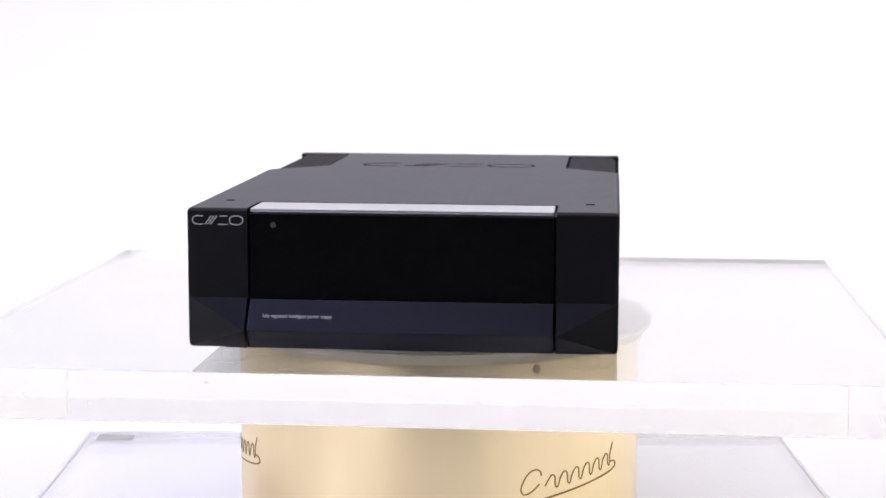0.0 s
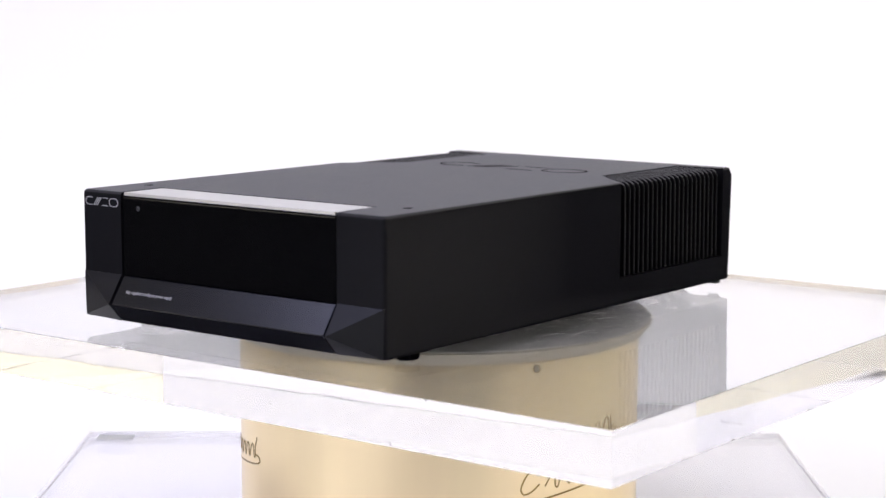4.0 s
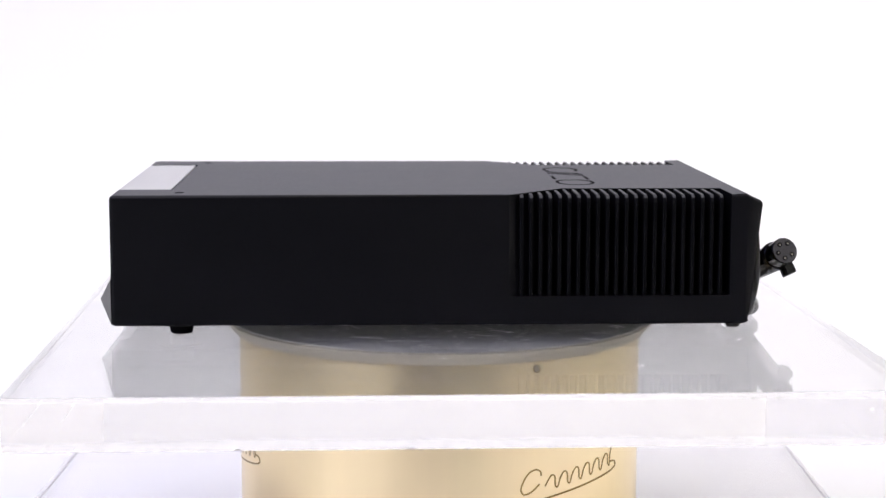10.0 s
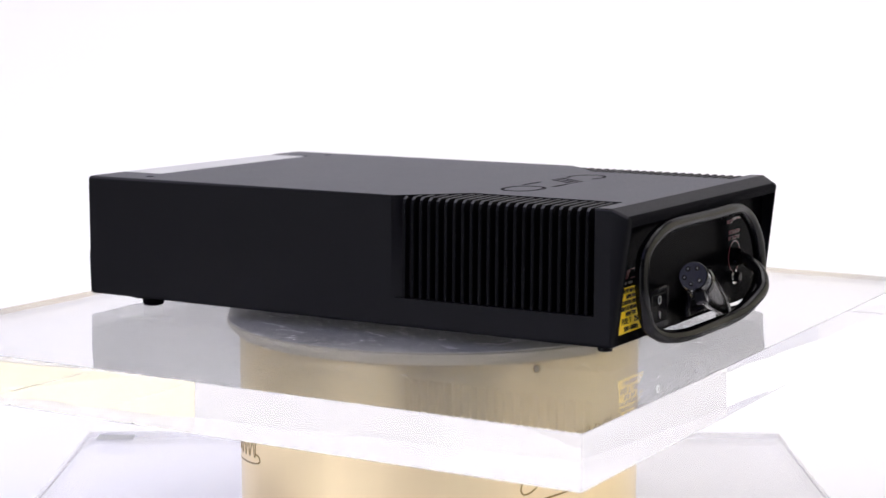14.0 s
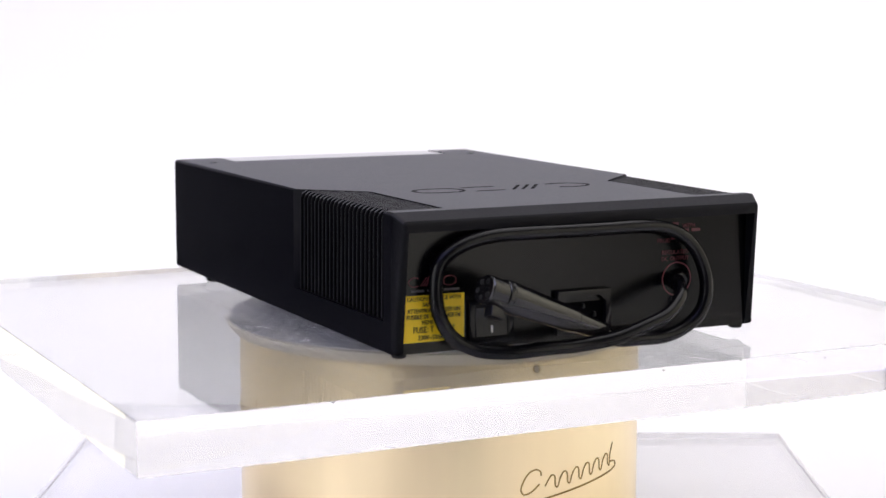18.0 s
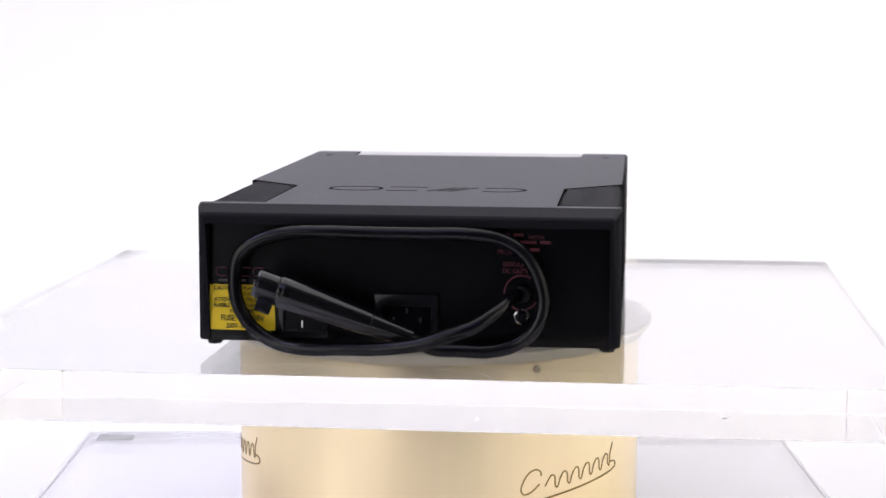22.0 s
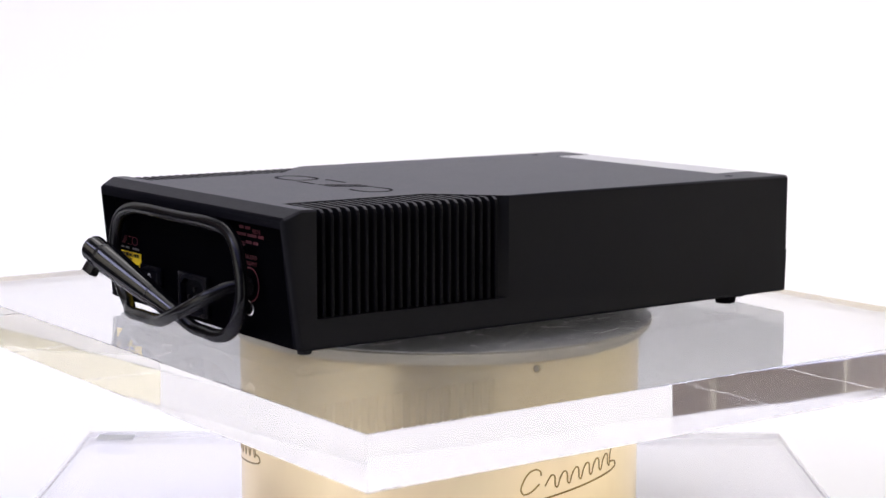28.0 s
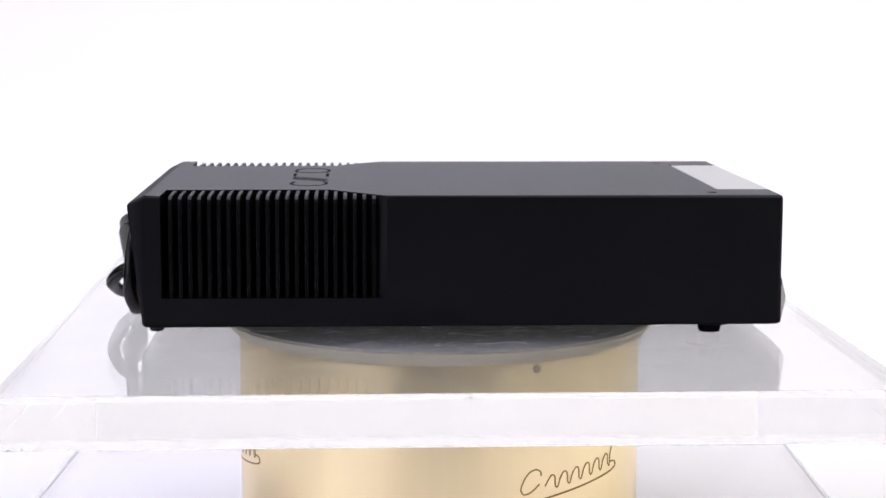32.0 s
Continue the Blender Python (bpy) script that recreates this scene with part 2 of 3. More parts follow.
def cut(bm, cutters):
    """bm less the cutters, by an exact boolean worked out at once."""
    me = bpy.data.meshes.new("cut_base")
    bm.to_mesh(me)
    bm.free()
    ob = new("cut_base", me)
    extra = []
    for c in cutters:
        cm = bpy.data.meshes.new("cutter")
        bmesh.ops.recalc_face_normals(c, faces=c.faces)
        c.to_mesh(cm)
        c.free()
        co = new("cutter", cm)
        extra.append(co)
        mod = ob.modifiers.new("cut", "BOOLEAN")
        mod.operation, mod.solver, mod.object = "DIFFERENCE", "EXACT", co
    done = bpy.data.meshes.new_from_object(ob.evaluated_get(bpy.context.evaluated_depsgraph_get()))
    out = bmesh.new()
    out.from_mesh(done)
    for o in [ob] + extra:
        data = o.data
        bpy.data.objects.remove(o)
        bpy.data.meshes.remove(data)
    bpy.data.meshes.remove(done)
    return out


def lettering(text, size, m, align="CENTER", depth=0.00015, wide=1.0):
    """Words as a thin raised mesh, laid at the pose m (text runs along its x, faces its z)."""
    cu = bpy.data.curves.new("words", "FONT")
    cu.body, cu.size, cu.align_x, cu.align_y, cu.extrude = text, size, align, "CENTER", depth
    cu.resolution_u = 3
    ob = new("words", cu)
    me = bpy.data.meshes.new_from_object(ob.evaluated_get(bpy.context.evaluated_depsgraph_get()))
    b = bmesh.new()
    b.from_mesh(me)
    bmesh.ops.transform(b, matrix=m @ Matrix.Diagonal((wide, 1, 1, 1)), verts=b.verts)
    bpy.data.objects.remove(ob)
    bpy.data.curves.remove(cu)
    bpy.data.meshes.remove(me)
    return b


# ---------- the room and the white set ----------
FLOOR_Z, SET_Z = -0.95, -0.154
room_x0, room_x1, room_y0, room_y1, room_z1 = -3.4, 2.1, -3.6, 3.2, 2.1


def slab(name, label, category, bm, mat):
    ob = new(name, finish(name, bm, mat, 30))
    return tagged(ob, label=label, category=category, kind="structure")


slab("floor", "plain dark grey studio floor", "floor",
             box(room_x0, room_x1, room_y0, room_y1, FLOOR_Z - 0.1, FLOOR_Z), M_FLOOR)
slab("ceiling", "plain grey studio ceiling", "ceiling", box(room_x0, room_x1, room_y0, room_y1, room_z1, room_z1 + 0.1), M_CEIL)
slab("wall_south", "plain grey studio wall", "wall", box(room_x0, room_x1, room_y0 - 0.1, room_y0, FLOOR_Z - 0.1, room_z1 + 0.1), M_WALL)
slab("wall_north", "plain grey studio wall", "wall", box(room_x0, room_x1, room_y1, room_y1 + 0.1, FLOOR_Z - 0.1, room_z1 + 0.1), M_WALL)
west = slab("wall_west", "pale studio wall, partly clad in mottled brown tiles", "wall", box(room_x0 - 0.1, room_x0, room_y0 - 0.1, room_y1 + 0.1, FLOOR_Z - 0.1, room_z1 + 0.1), M_CREAM)
# unseen tiles, added for the brown reflections in the plate's edge
tile_mesh = finish("tile", box(0.0, 0.012, 0.0, 0.322, 0.0, 0.322, 0.002, 1), M_BROWN)
for row in range(5):
    for column in range(10):
        tile = new("tile", tile_mesh)
        tile.parent = west
        tile.location = (room_x0 - 0.002, -0.12 + 0.334 * column, 0.252 + 0.334 * row)
# added panel out of view, so the unit's gloss surfaces reflect dark
slab("dark_reflection_panel", "unseen dark panel, added to darken the unit's reflections", "wall panel", box(room_x0, room_x0 + 0.02, room_y0, room_y1, FLOOR_Z, 0.25), M_FLOOR)
slab("wall_east", "plain cream studio wall", "wall", box(room_x1, room_x1 + 0.1, room_y0 - 0.1, room_y1 + 0.1, FLOOR_Z - 0.1, room_z1 + 0.1), M_CREAM)

# the sweep: a paper sheet that runs forward on the table and curves up behind
prof = [(-0.66, SET_Z)]
for k in range(13):
    a = k / 12 * math.pi / 2
    prof.append((1.05 + 0.55 * math.sin(a), SET_Z + 0.55 - 0.55 * math.cos(a)))
prof.append((1.60, 1.70))
outer = [(y + (0.006 if i > 6 else 0.0), z - (0.006 if i <= 6 else 0.0)) for i, (y, z) in enumerate(prof)]
slab("backdrop", "seamless white paper sweep, curving up behind the set", "backdrop",
     cut(prism(prof + outer[::-1], "x", -1.25, 2.095), [box(-1.6, -0.85, -1.2, 0.99, SET_Z - 0.05, SET_Z + 0.05)]), M_SWEEP)
slab("backdrop_wing", "white paper wing at the side of the sweep", "backdrop", box(-1.262, -1.252, 0.79, 1.60, -0.05, 1.70), M_SWEEP)

table = thing("table", "plain white table under the paper sweep", "table")
part("tabletop", box(-0.85, 2.06, -0.64, 1.0, SET_Z - 0.046, SET_Z - 0.0062, 0.003), M_TABLE, table)
for tx in (-0.78, 1.99):
    for ty in (-0.56, 0.92):
        part("leg", box(tx - 0.03, tx + 0.03, ty - 0.03, ty + 0.03, FLOOR_Z, SET_Z - 0.046, 0.002), M_TABLE, table)

# ---------- the turntable ----------
PLATE_T = 0.0255
HALF_X, HALF_Y = 0.2522, 0.2155
plate = thing("turntable_plate", "thick clear acrylic rectangular plate, scratched, turning under the unit", "turntable")
sheet = part("plate", box(-HALF_X, HALF_X, -HALF_Y, HALF_Y, -PLATE_T, 0.0, 0.00022, 1), M_ACRYLIC, plate, smooth=None)
sheet.visible_shadow = False
# rubbed faces are a little hazy; polished edges' brightness is put into their tint
sheet.data.materials.append(M_EDGE)
for f in sheet.data.polygons:
    f.material_index = 0 if abs(f.normal.z) > 0.9 else 1

rng = random.Random(7)
b = None
for k in range(1000):
    bold = k % 17 == 0
    rad, ang = (0.02 + 0.12 * rng.random() ** 0.6 if k % 4 else 0.02 + 0.20 * rng.random()), rng.uniform(0, math.tau)
    length, bend = (rng.choice((0.005, 0.009, 0.014, 0.020)) if bold else rng.choice((0.0006, 0.0008, 0.0012, 0.0016, 0.002, 0.003, 0.005))), rng.uniform(-0.5, 0.5)
    a0 = ang + math.pi / 2 + rng.gauss(0, 0.7)
    c = Vector((rad * math.cos(ang), rad * math.sin(ang), 0.00002))
    pts = [c + Vector((math.cos(a0 + bend * u), math.sin(a0 + bend * u), 0)) * length * u for u in (0, 0.5, 1)]
    b = tube(smooth_line(pts, 2), rng.uniform(0.00001, 0.000028) * (1.8 if bold else 1.0), flat=(lambda p: Vector((0, 0, 1)), 0.00008), bm=b)
tagged(part("scratches", b, M_SCRATCH, plate, "fine pale scratches", smooth=None), kind="stuff")
b = None
for k in range(14):
    u, sgn = rng.uniform(-0.97, 0.97), rng.choice((-1, 1))
    x, y = (u * HALF_X, sgn * (HALF_Y + 0.0001)) if k % 2 else (sgn * (HALF_X + 0.0001), u * HALF_Y)
    z, w = rng.choice((-0.0005, -PLATE_T + 0.0006, -PLATE_T + 0.0004, rng.uniform(-0.024, -0.001))), rng.uniform(0.0004, 0.0014)
    b = box(x - w, x + w, y - 0.0001, y + 0.0001, z - 0.0003, z + 0.0003, bm=b) if k % 2 else box(x - 0.0001, x + 0.0001, y - w, y + w, z - 0.0003, z + 0.0003, bm=b)
tagged(part("edge_chips", b, M_CHIP, plate, "small grey chips along the edges", smooth=None), kind="stuff")

platter = thing("platter", "scratched aluminium disc with a pale rim, clamped under the acrylic plate", "platter")
part("disc", cylinder((0, 0, -PLATE_T - 0.0011), (0, 0, -PLATE_T - 0.0004), 0.1264, seg=128), M_PLATTER, platter)
part("rim", cylinder((0, 0, -PLATE_T - 0.0085), (0, 0, -PLATE_T - 0.0012), 0.1225, 0.1290, seg=128, bev=0.0035), M_RIM, platter, "cream satin rim")

DRUM_R, BASE_Z = 0.1193, -0.1290
drum = thing("motor_drum", "satin brass turntable drum with dark engraved script, on the acrylic base", "turntable base")
part("shell", cylinder((0, 0, BASE_Z + 0.0003), (0, 0, -PLATE_T - 0.0087), DRUM_R, seg=160, bev=0.0012), M_BRASS, drum)


def on_drum(phi, z, lift=0.0):
    a = radians(phi)
    return Vector(((DRUM_R + lift) * math.sin(a), -(DRUM_R + lift) * math.cos(a), z))


def drum_normal(p):
    return Vector((p.x, p.y, 0)).normalized()


def script(phi0, z0):
    """A flowing ornament in one hand-drawn line: an open loop, a run of waves and an underline that hooks back."""
    bm = None
    loop = [(6.0, 15.6), (5.7, 18.0), (4.3, 19.3), (2.4, 17.8), (0.8, 13.7), (0.0, 8.9), (1.0, 6.2), (3.2, 7.4), (5.5, 11.0)]
    waves = [(7.2, 9.5)]
    for k in range(6):
        x, b = 8.0 + k * 4.15, 7.6 + k * 0.95
        waves += [(x, b + 4.2), (x + 1.2, b + 7.4), (x + 2.3, b + 6.4), (x + 2.5, b + 1.6), (x + 3.3, b + 0.6)]
    waves += [(32.4, 19.0), (33.6, 25.0)]
    tail = [(5.6, 2.2), (13.8, 4.3), (24.6, 7.0), (31.3, 8.8), (34.6, 10.5), (35.3, 12.4), (34.4, 14.2), (32.4, 14.6)]
    for pts, r in ((loop, 0.00042), (waves, 0.00038), (tail, 0.00046)):
        line = smooth_line([on_drum(phi0 + x, z0 + y * 0.00102) for x, y in pts], 7)
        line = [drum_normal(p) * DRUM_R + Vector((0, 0, p.z)) for p in line]
        bm = tube(line, r, flat=(drum_normal, 0.0002), bm=bm)
    return bm


for phi0 in (22.0, -94.7, 147.0):
    part("engraving", script(phi0, -0.0935), M_BRASS_DARK, drum, "dark engraved script ornament")
part("set_screw", cylinder(on_drum(26.3, -0.0385, -0.001), on_drum(26.3, -0.0385, 0.0003), 0.0016, seg=20), M_PIN_HEAD, drum, "small grey set screw")
centre = on_drum(26.3, -0.0385)
across = Vector((0, 0, 1)).cross(drum_normal(centre))
circle = [centre + across * 0.0019 * math.cos(k * math.tau / 24) + Vector((0, 0, 0.0019 * math.sin(k * math.tau / 24))) for k in range(24)]
part("screw_ring", tube(circle, 0.0003, closed=True, flat=(drum_normal, 0.0004)), M_BRASS_DARK, drum, "dark ring round the set screw")

base = thing("base_plate", "clear acrylic base sheet under the brass drum, on white paper", "base plate")
part("sheet", box(-0.2545, 0.2475, -0.214, 0.2095, SET_Z + 0.0005, BASE_Z, 0.001, 2), M_BASE, base, smooth=None).visible_shadow = False
part("sticker", box(-0.2445, -0.2185, 0.182, 0.197, BASE_Z + 0.0002, BASE_Z + 0.0006), M_STICKER, base, "small grey paper sticker")


# ---------- the power supply ----------
UNIT_X, UNIT_Z = -0.0018, -0.0034
ZB, ZT = 0.0096, 0.0805
unit = thing("power_supply", "black hi-fi power supply with gloss window, finned flanks, coiled lead", "power supply")
unit.scale = (1.006, 1.006, 1.0)

side = [(-0.180, ZB), (-0.180, ZT), (0.1612, ZT), (0.1707, 0.0760), (0.1630, ZB)]
case = prism(side, "x", -0.1075, 0.1075)
NOTCH = [(0.1200, 0.0206), (0.0745, 0.0640), (0.0745, 0.1525), (0.1200, 0.1525)]
MITRE = [(0.1100, 0.1545), (0.1040, 0.1708), (0.1020, 0.1762), (0.1200, 0.1800), (0.1200, 0.1545)]
case = cut(case, [prism(MITRE, "z", 0.0, 0.1), prism([(-x, y) for x, y in MITRE], "z", 0.0, 0.1)])
bmesh.ops.remove_doubles(case, verts=case.verts, dist=1e-4)
bmesh.ops.dissolve_limit(case, angle_limit=0.01, verts=case.verts, edges=case.edges)
bevel(case, 0.0024, 4, 30, keep=lambda c: c.y < 0.12)
cutters = [prism(NOTCH, "z", 0.0252, 0.1), prism([(-x, y) for x, y in NOTCH], "z", 0.0252, 0.1),
           box(-0.1018, 0.1018, 0.1615, 0.20, 0.0, 0.0712), box(-0.0767, 0.0767, -0.2, -0.1745, 0.0, 0.1),
           box(-0.0767, 0.0767, -0.2, -0.1492, 0.0775, 0.1)]
cutters += [cylinder((x, -0.1440, ZT - 0.003), (x, -0.1440, ZT + 0.01), 0.0027, seg=20) for x in (-0.0927, 0.0927)]
case = cut(case, cutters)
bmesh.ops.remove_doubles(case, verts=case.verts, dist=1e-5)
bevel(case, 0.0020, 3, 40, keep=lambda c: c.y > 0.155 and abs(c.x) > 0.103 or c.y > 0.159 and c.z > 0.0725)
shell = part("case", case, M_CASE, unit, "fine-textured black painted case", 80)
# overhead light is put into the colour: lightest on top, less on the lip
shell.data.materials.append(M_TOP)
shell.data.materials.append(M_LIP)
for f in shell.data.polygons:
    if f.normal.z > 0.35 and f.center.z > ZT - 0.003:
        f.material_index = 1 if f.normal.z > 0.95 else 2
shell.modifiers.new("even_normals", "WEIGHTED_NORMAL").keep_sharp = True

for x in (-0.0927, 0.0927):
    part("screw", cylinder((x, -0.1440, ZT - 0.0029), (x, -0.1440, ZT - 0.0015), 0.0021, seg=16), M_ENGRAVED, unit, "sunk black screw")

# front
for sx in (-1, 1):
    b = bmesh.new()
    co = {"ot": (0.1066, -0.1801, 0.0352), "it": (0.0772, -0.1801, 0.0352), "lip": (0.0772, -0.1897, 0.0200), "ib": (0.0772, -0.1806, 0.0098),
          "ob": (0.1060, -0.1801, 0.0105), "it2": (0.0772, -0.177, 0.0352), "ib2": (0.0772, -0.177, 0.0098), "ot2": (0.1066, -0.177, 0.0352), "ob2": (0.1060, -0.177, 0.0105)}
    v = {k: b.verts.new((sx * c[0], c[1], c[2])) for k, c in co.items()}
    for f in (("ot", "it", "lip"), ("ot", "lip", "ob"), ("lip", "ib", "ob"), ("it", "it2", "ib2", "ib", "lip"), ("ib", "ib2", "ob2", "ob"),
              ("ot", "ob", "ob2", "ot2"), ("ot", "ot2", "it2", "it"), ("it2", "ot2", "ob2", "ib2")):
        b.faces.new([v[k] for k in f])
    bmesh.ops.recalc_face_normals(b, faces=b.faces)
    part("cheek_facet", b, M_CHEEK, unit, "faceted black lower cheek", 20)

window = part("display_window", prism([(-0.1795, 0.0350), (-0.1795, 0.0776), (-0.1786, 0.0786), (-0.1755, 0.0786), (-0.1755, 0.0350)], "x", -0.0758, 0.0758, 0.0003, 1),
              M_WINDOW, unit, "gloss black display window", None)
trim = part("lower_trim", prism([(-0.1794, 0.0347), (-0.1894, 0.0200), (-0.1804, 0.0098), (-0.1755, 0.0098), (-0.1755, 0.0347)], "x", -0.0758, 0.0758, 0.0004, 2),
            M_TRIM, unit, "gloss black angled lower fascia", None)
part("top_strip", prism([(-0.1794, 0.0788), (-0.1789, ZT - 0.0001), (-0.1504, ZT - 0.0001), (-0.1504, 0.0776), (-0.1790, 0.0787)], "x", -0.0753, 0.0753, 0.0003, 1),
     M_SILVER, unit, "brushed aluminium strip", None)
part("led", cylinder((-0.0637, -0.1790, 0.0722), (-0.0637, -0.1799, 0.0722), 0.0015, seg=20, bev=0.0003), M_LED, window, "unlit frosted indicator lens")

# line of small print on the slope of the lower fascia
slope = Vector((0, -0.0100, -0.0147)).normalized()
out = Vector((1, 0, 0)).cross(-slope)
mid = Vector((-0.0512, -0.1794, 0.0347)) + slope * 0.0094 + out * 0.0002
print_pose = Matrix.Translation(mid) @ Matrix((Vector((1, 0, 0)), -slope, out)).transposed().to_4x4()
part("small_print", lettering("fully regulated intelligent power supply", 0.0026, print_pose, wide=0.86), M_GREY, trim, "fine silver lettering")
under = Vector((0, 0.0090, -0.0093)).normalized()
out2 = Vector((1, 0, 0)).cross(-under)
b = None
for k in range(5):
    if k == 3:
        continue
    c = Vector((0.0575 + k * 0.0027, -0.1894, 0.0200)) + under * 0.0055
    q = bmesh.new()
    bmesh.ops.create_cube(q, size=1.0)
    bmesh.ops.transform(q, matrix=Matrix.Translation(c) @ Matrix((Vector((1, 0, 0)), -under, out2)).transposed().to_4x4() @ Matrix.Diagonal((0.0019, 0.0017, 0.0003, 1)), verts=q.verts)
    b = merge(b, q)
part("type_mark", b, M_DIM, trim, "dim grey bars of print")


def emblem(width, height, place, r, lift, bm=None):
    """The maker's mark as plain strokes: an open oval, slanted bars, level bars and a closed oval. place maps (u, v) to a point and a normal."""
    strokes = [[(0.21, 0.92), (0.12, 1.0), (0.04, 0.86), (0.0, 0.5), (0.04, 0.14), (0.12, 0.0), (0.21, 0.08)],
               [(0.25, 0.0), (0.38, 1.0)], [(0.305, 0.0), (0.435, 1.0)], [(0.36, 0.0), (0.49, 1.0)],
               [(0.54, 0.98), (0.70, 0.98)], [(0.51, 0.02), (0.70, 0.02)],
               [(0.80, 0.98), (0.92, 0.98), (0.99, 0.76), (1.0, 0.5), (0.99, 0.24), (0.92, 0.02), (0.80, 0.02), (0.75, 0.24), (0.74, 0.5), (0.75, 0.76), (0.80, 0.98)]]
    for s in strokes:
        pts = [(Vector((u, v, 0))) for u, v in s]
        line = smooth_line(pts, 5) if len(pts) > 2 else pts
        p3 = [place(q.x * width, q.y * height)[0] for q in line]
        nrm = place(0, 0)[1]
        bm = tube(p3, r, flat=(lambda p: nrm, lift), bm=bm)
    return bm


part("front_emblem", emblem(0.0255, 0.0044, lambda u, w: (Vector((-0.1045 + u, -0.1800, 0.0721 + w)), Vector((0, -1, 0))), 0.00021, 0.0002), M_GREY, unit, "silver printed maker's mark")
part("top_emblem", emblem(0.1075, 0.020, lambda u, w: (Vector((-0.0538 + u, 0.0660 + w, ZT)), Vector((0, 0, 1))), 0.00092, 0.00012), M_ENGRAVED, unit, "engraved dark maker's mark")

# finned heatsinks
for sx in (-1, 1):
    sink = part("heatsink", box(*sorted((sx * 0.0746, sx * 0.0758)), 0.0645, 0.1523, 0.0254, 0.0785), M_FIN, unit, "black finned heatsink")
    meshes = {}
    for k in range(22):
        y = 0.0395 + k * 0.00514
        inner = 0.1070 - (y - 0.0340) * 0.0325 / 0.0310 + 0.0008
        inner = round(max(0.0759, inner), 4)
        if inner not in meshes:
            poly = [(inner, 0.0254), (inner, 0.0803), (max(inner + 0.0004, 0.1025), 0.0801), (0.1048, 0.0788), (0.1060, 0.0762), (0.1064, 0.0254)]
            bm = prism([(sx * x, z) for x, z in poly], "y", -0.00105, 0.00105, 0.0006, 2)
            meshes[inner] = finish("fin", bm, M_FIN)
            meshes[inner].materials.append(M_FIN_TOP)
            # upward faces take a lighter colour, painting in the light from above
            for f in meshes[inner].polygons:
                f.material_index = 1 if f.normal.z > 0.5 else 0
        ob = new("fin", meshes[inner])
        ob.location = (0, y, 0)
        ob.parent = sink

# feet
for x in (-0.0922, 0.0922):
    foot = part("foot", cylinder((x, -0.1440, 0.0036), (x, -0.1440, 0.0090), 0.0060, 0.0066, seg=32, bev=0.0012), M_ENGRAVED, unit, "round rubber foot")
    part("foot_collar", cylinder((x, -0.1440, 0.0089), (x, -0.1440, ZB + 0.0005), 0.0125, seg=32), M_DARK, foot)
for x in (-0.0380, 0.0380):
    part("rear_foot", cylinder((x, 0.1050, 0.0036), (x, 0.1050, ZB + 0.0005), 0.0066, seg=32, bev=0.0008), M_RUBBER, unit, "round rubber foot")
for x in (-0.1008, 0.1008):
    part("bottom_screw", cylinder((x, 0.1560, ZB - 0.0026), (x, 0.1560, ZB + 0.0005), 0.0038, seg=24, bev=0.0008), M_RUBBER, unit, "small black bottom screw")

# rear panel
rear = part("rear_panel", box(-0.1020, 0.1020, 0.1590, 0.1622, ZB + 0.0002, 0.0710), M_REAR, unit, "satin black rear panel")
RY = 0.1623


def rear_pose(x, z, lift=0.0002):
    """On the rear panel, text running to -x as it is read from behind."""
    return Matrix.Translation((x, RY + lift, z)) @ Matrix(((-1, 0, 0), (0, 0, 1), (0, 1, 0))).to_4x4()


label = part("fuse_label", box(0.0680, 0.1017, RY, RY + 0.0003, 0.0153, 0.0388), M_YELLOW, rear, "yellow fuse caution label")
for text, size, z in (("CAUTION: REPLACE WITH", 0.0031, 0.0370), ("SAME FUSE.", 0.0031, 0.0340), ("ATTENTION: UTILISER UN", 0.0031, 0.0310),
                      ("FUSIBLE DE RECHANGE DE", 0.0031, 0.0280), ("MEME TYPE.", 0.0031, 0.0250), ("FUSE: T    250V", 0.0044, 0.0214), ("230V~50/60Hz", 0.0035, 0.0174)):
    part("print", lettering(text, size, rear_pose(0.0848, z, 0.0005), wide=0.80), M_INK, label)
part("maker_print", emblem(0.0260, 0.0046, lambda u, w: (Vector((0.0985 - u, RY, 0.0432 + w)), Vector((0, 1, 0))), 0.00025, 0.0002), M_RED, rear, "dark red printed mark")
for k, w in enumerate((0.007, 0.005, 0.0085)):
    part("print_bar", box(0.0970 - k * 0.009 - w, 0.0970 - k * 0.009, RY, RY + 0.0002, 0.0404, 0.0416), M_DIM, rear)
for text, z in (("REGULATED", 0.0531), ("DC OUTPUT", 0.0497)):
    part("rear_print", lettering(text, 0.0034, rear_pose(-0.0568, z - 0.0013), wide=0.9), M_RED, rear, "dark red lettering")
part("rear_print", lettering("WITH", 0.0034, rear_pose(-0.0650, 0.0655), wide=0.9), M_RED, rear, "dark red lettering")
part("rear_print", lettering("PROD", 0.0034, rear_pose(-0.0495, 0.0582), wide=0.9), M_RED, rear, "dark red lettering")
for row, (x0, ws) in enumerate(((-0.0470, (0.0048, 0.0052)), (-0.0436, (0.0105, 0.0095, 0.0055)), (-0.0540, (0.0060, 0.0050)))):
    x = x0
    for w in ws:
        part("print_bar", box(x - w, x, RY, RY + 0.0002, 0.0661 - row * 0.0037, 0.0677 - row * 0.0037), M_RED, rear, "dim red bar of print")
        x -= w + 0.0016
ring = [Vector((-0.0580 + 0.0088 * math.cos(a), RY, 0.0375 + 0.0088 * math.sin(a))) for a in [k * math.tau / 48 for k in range(48)]]
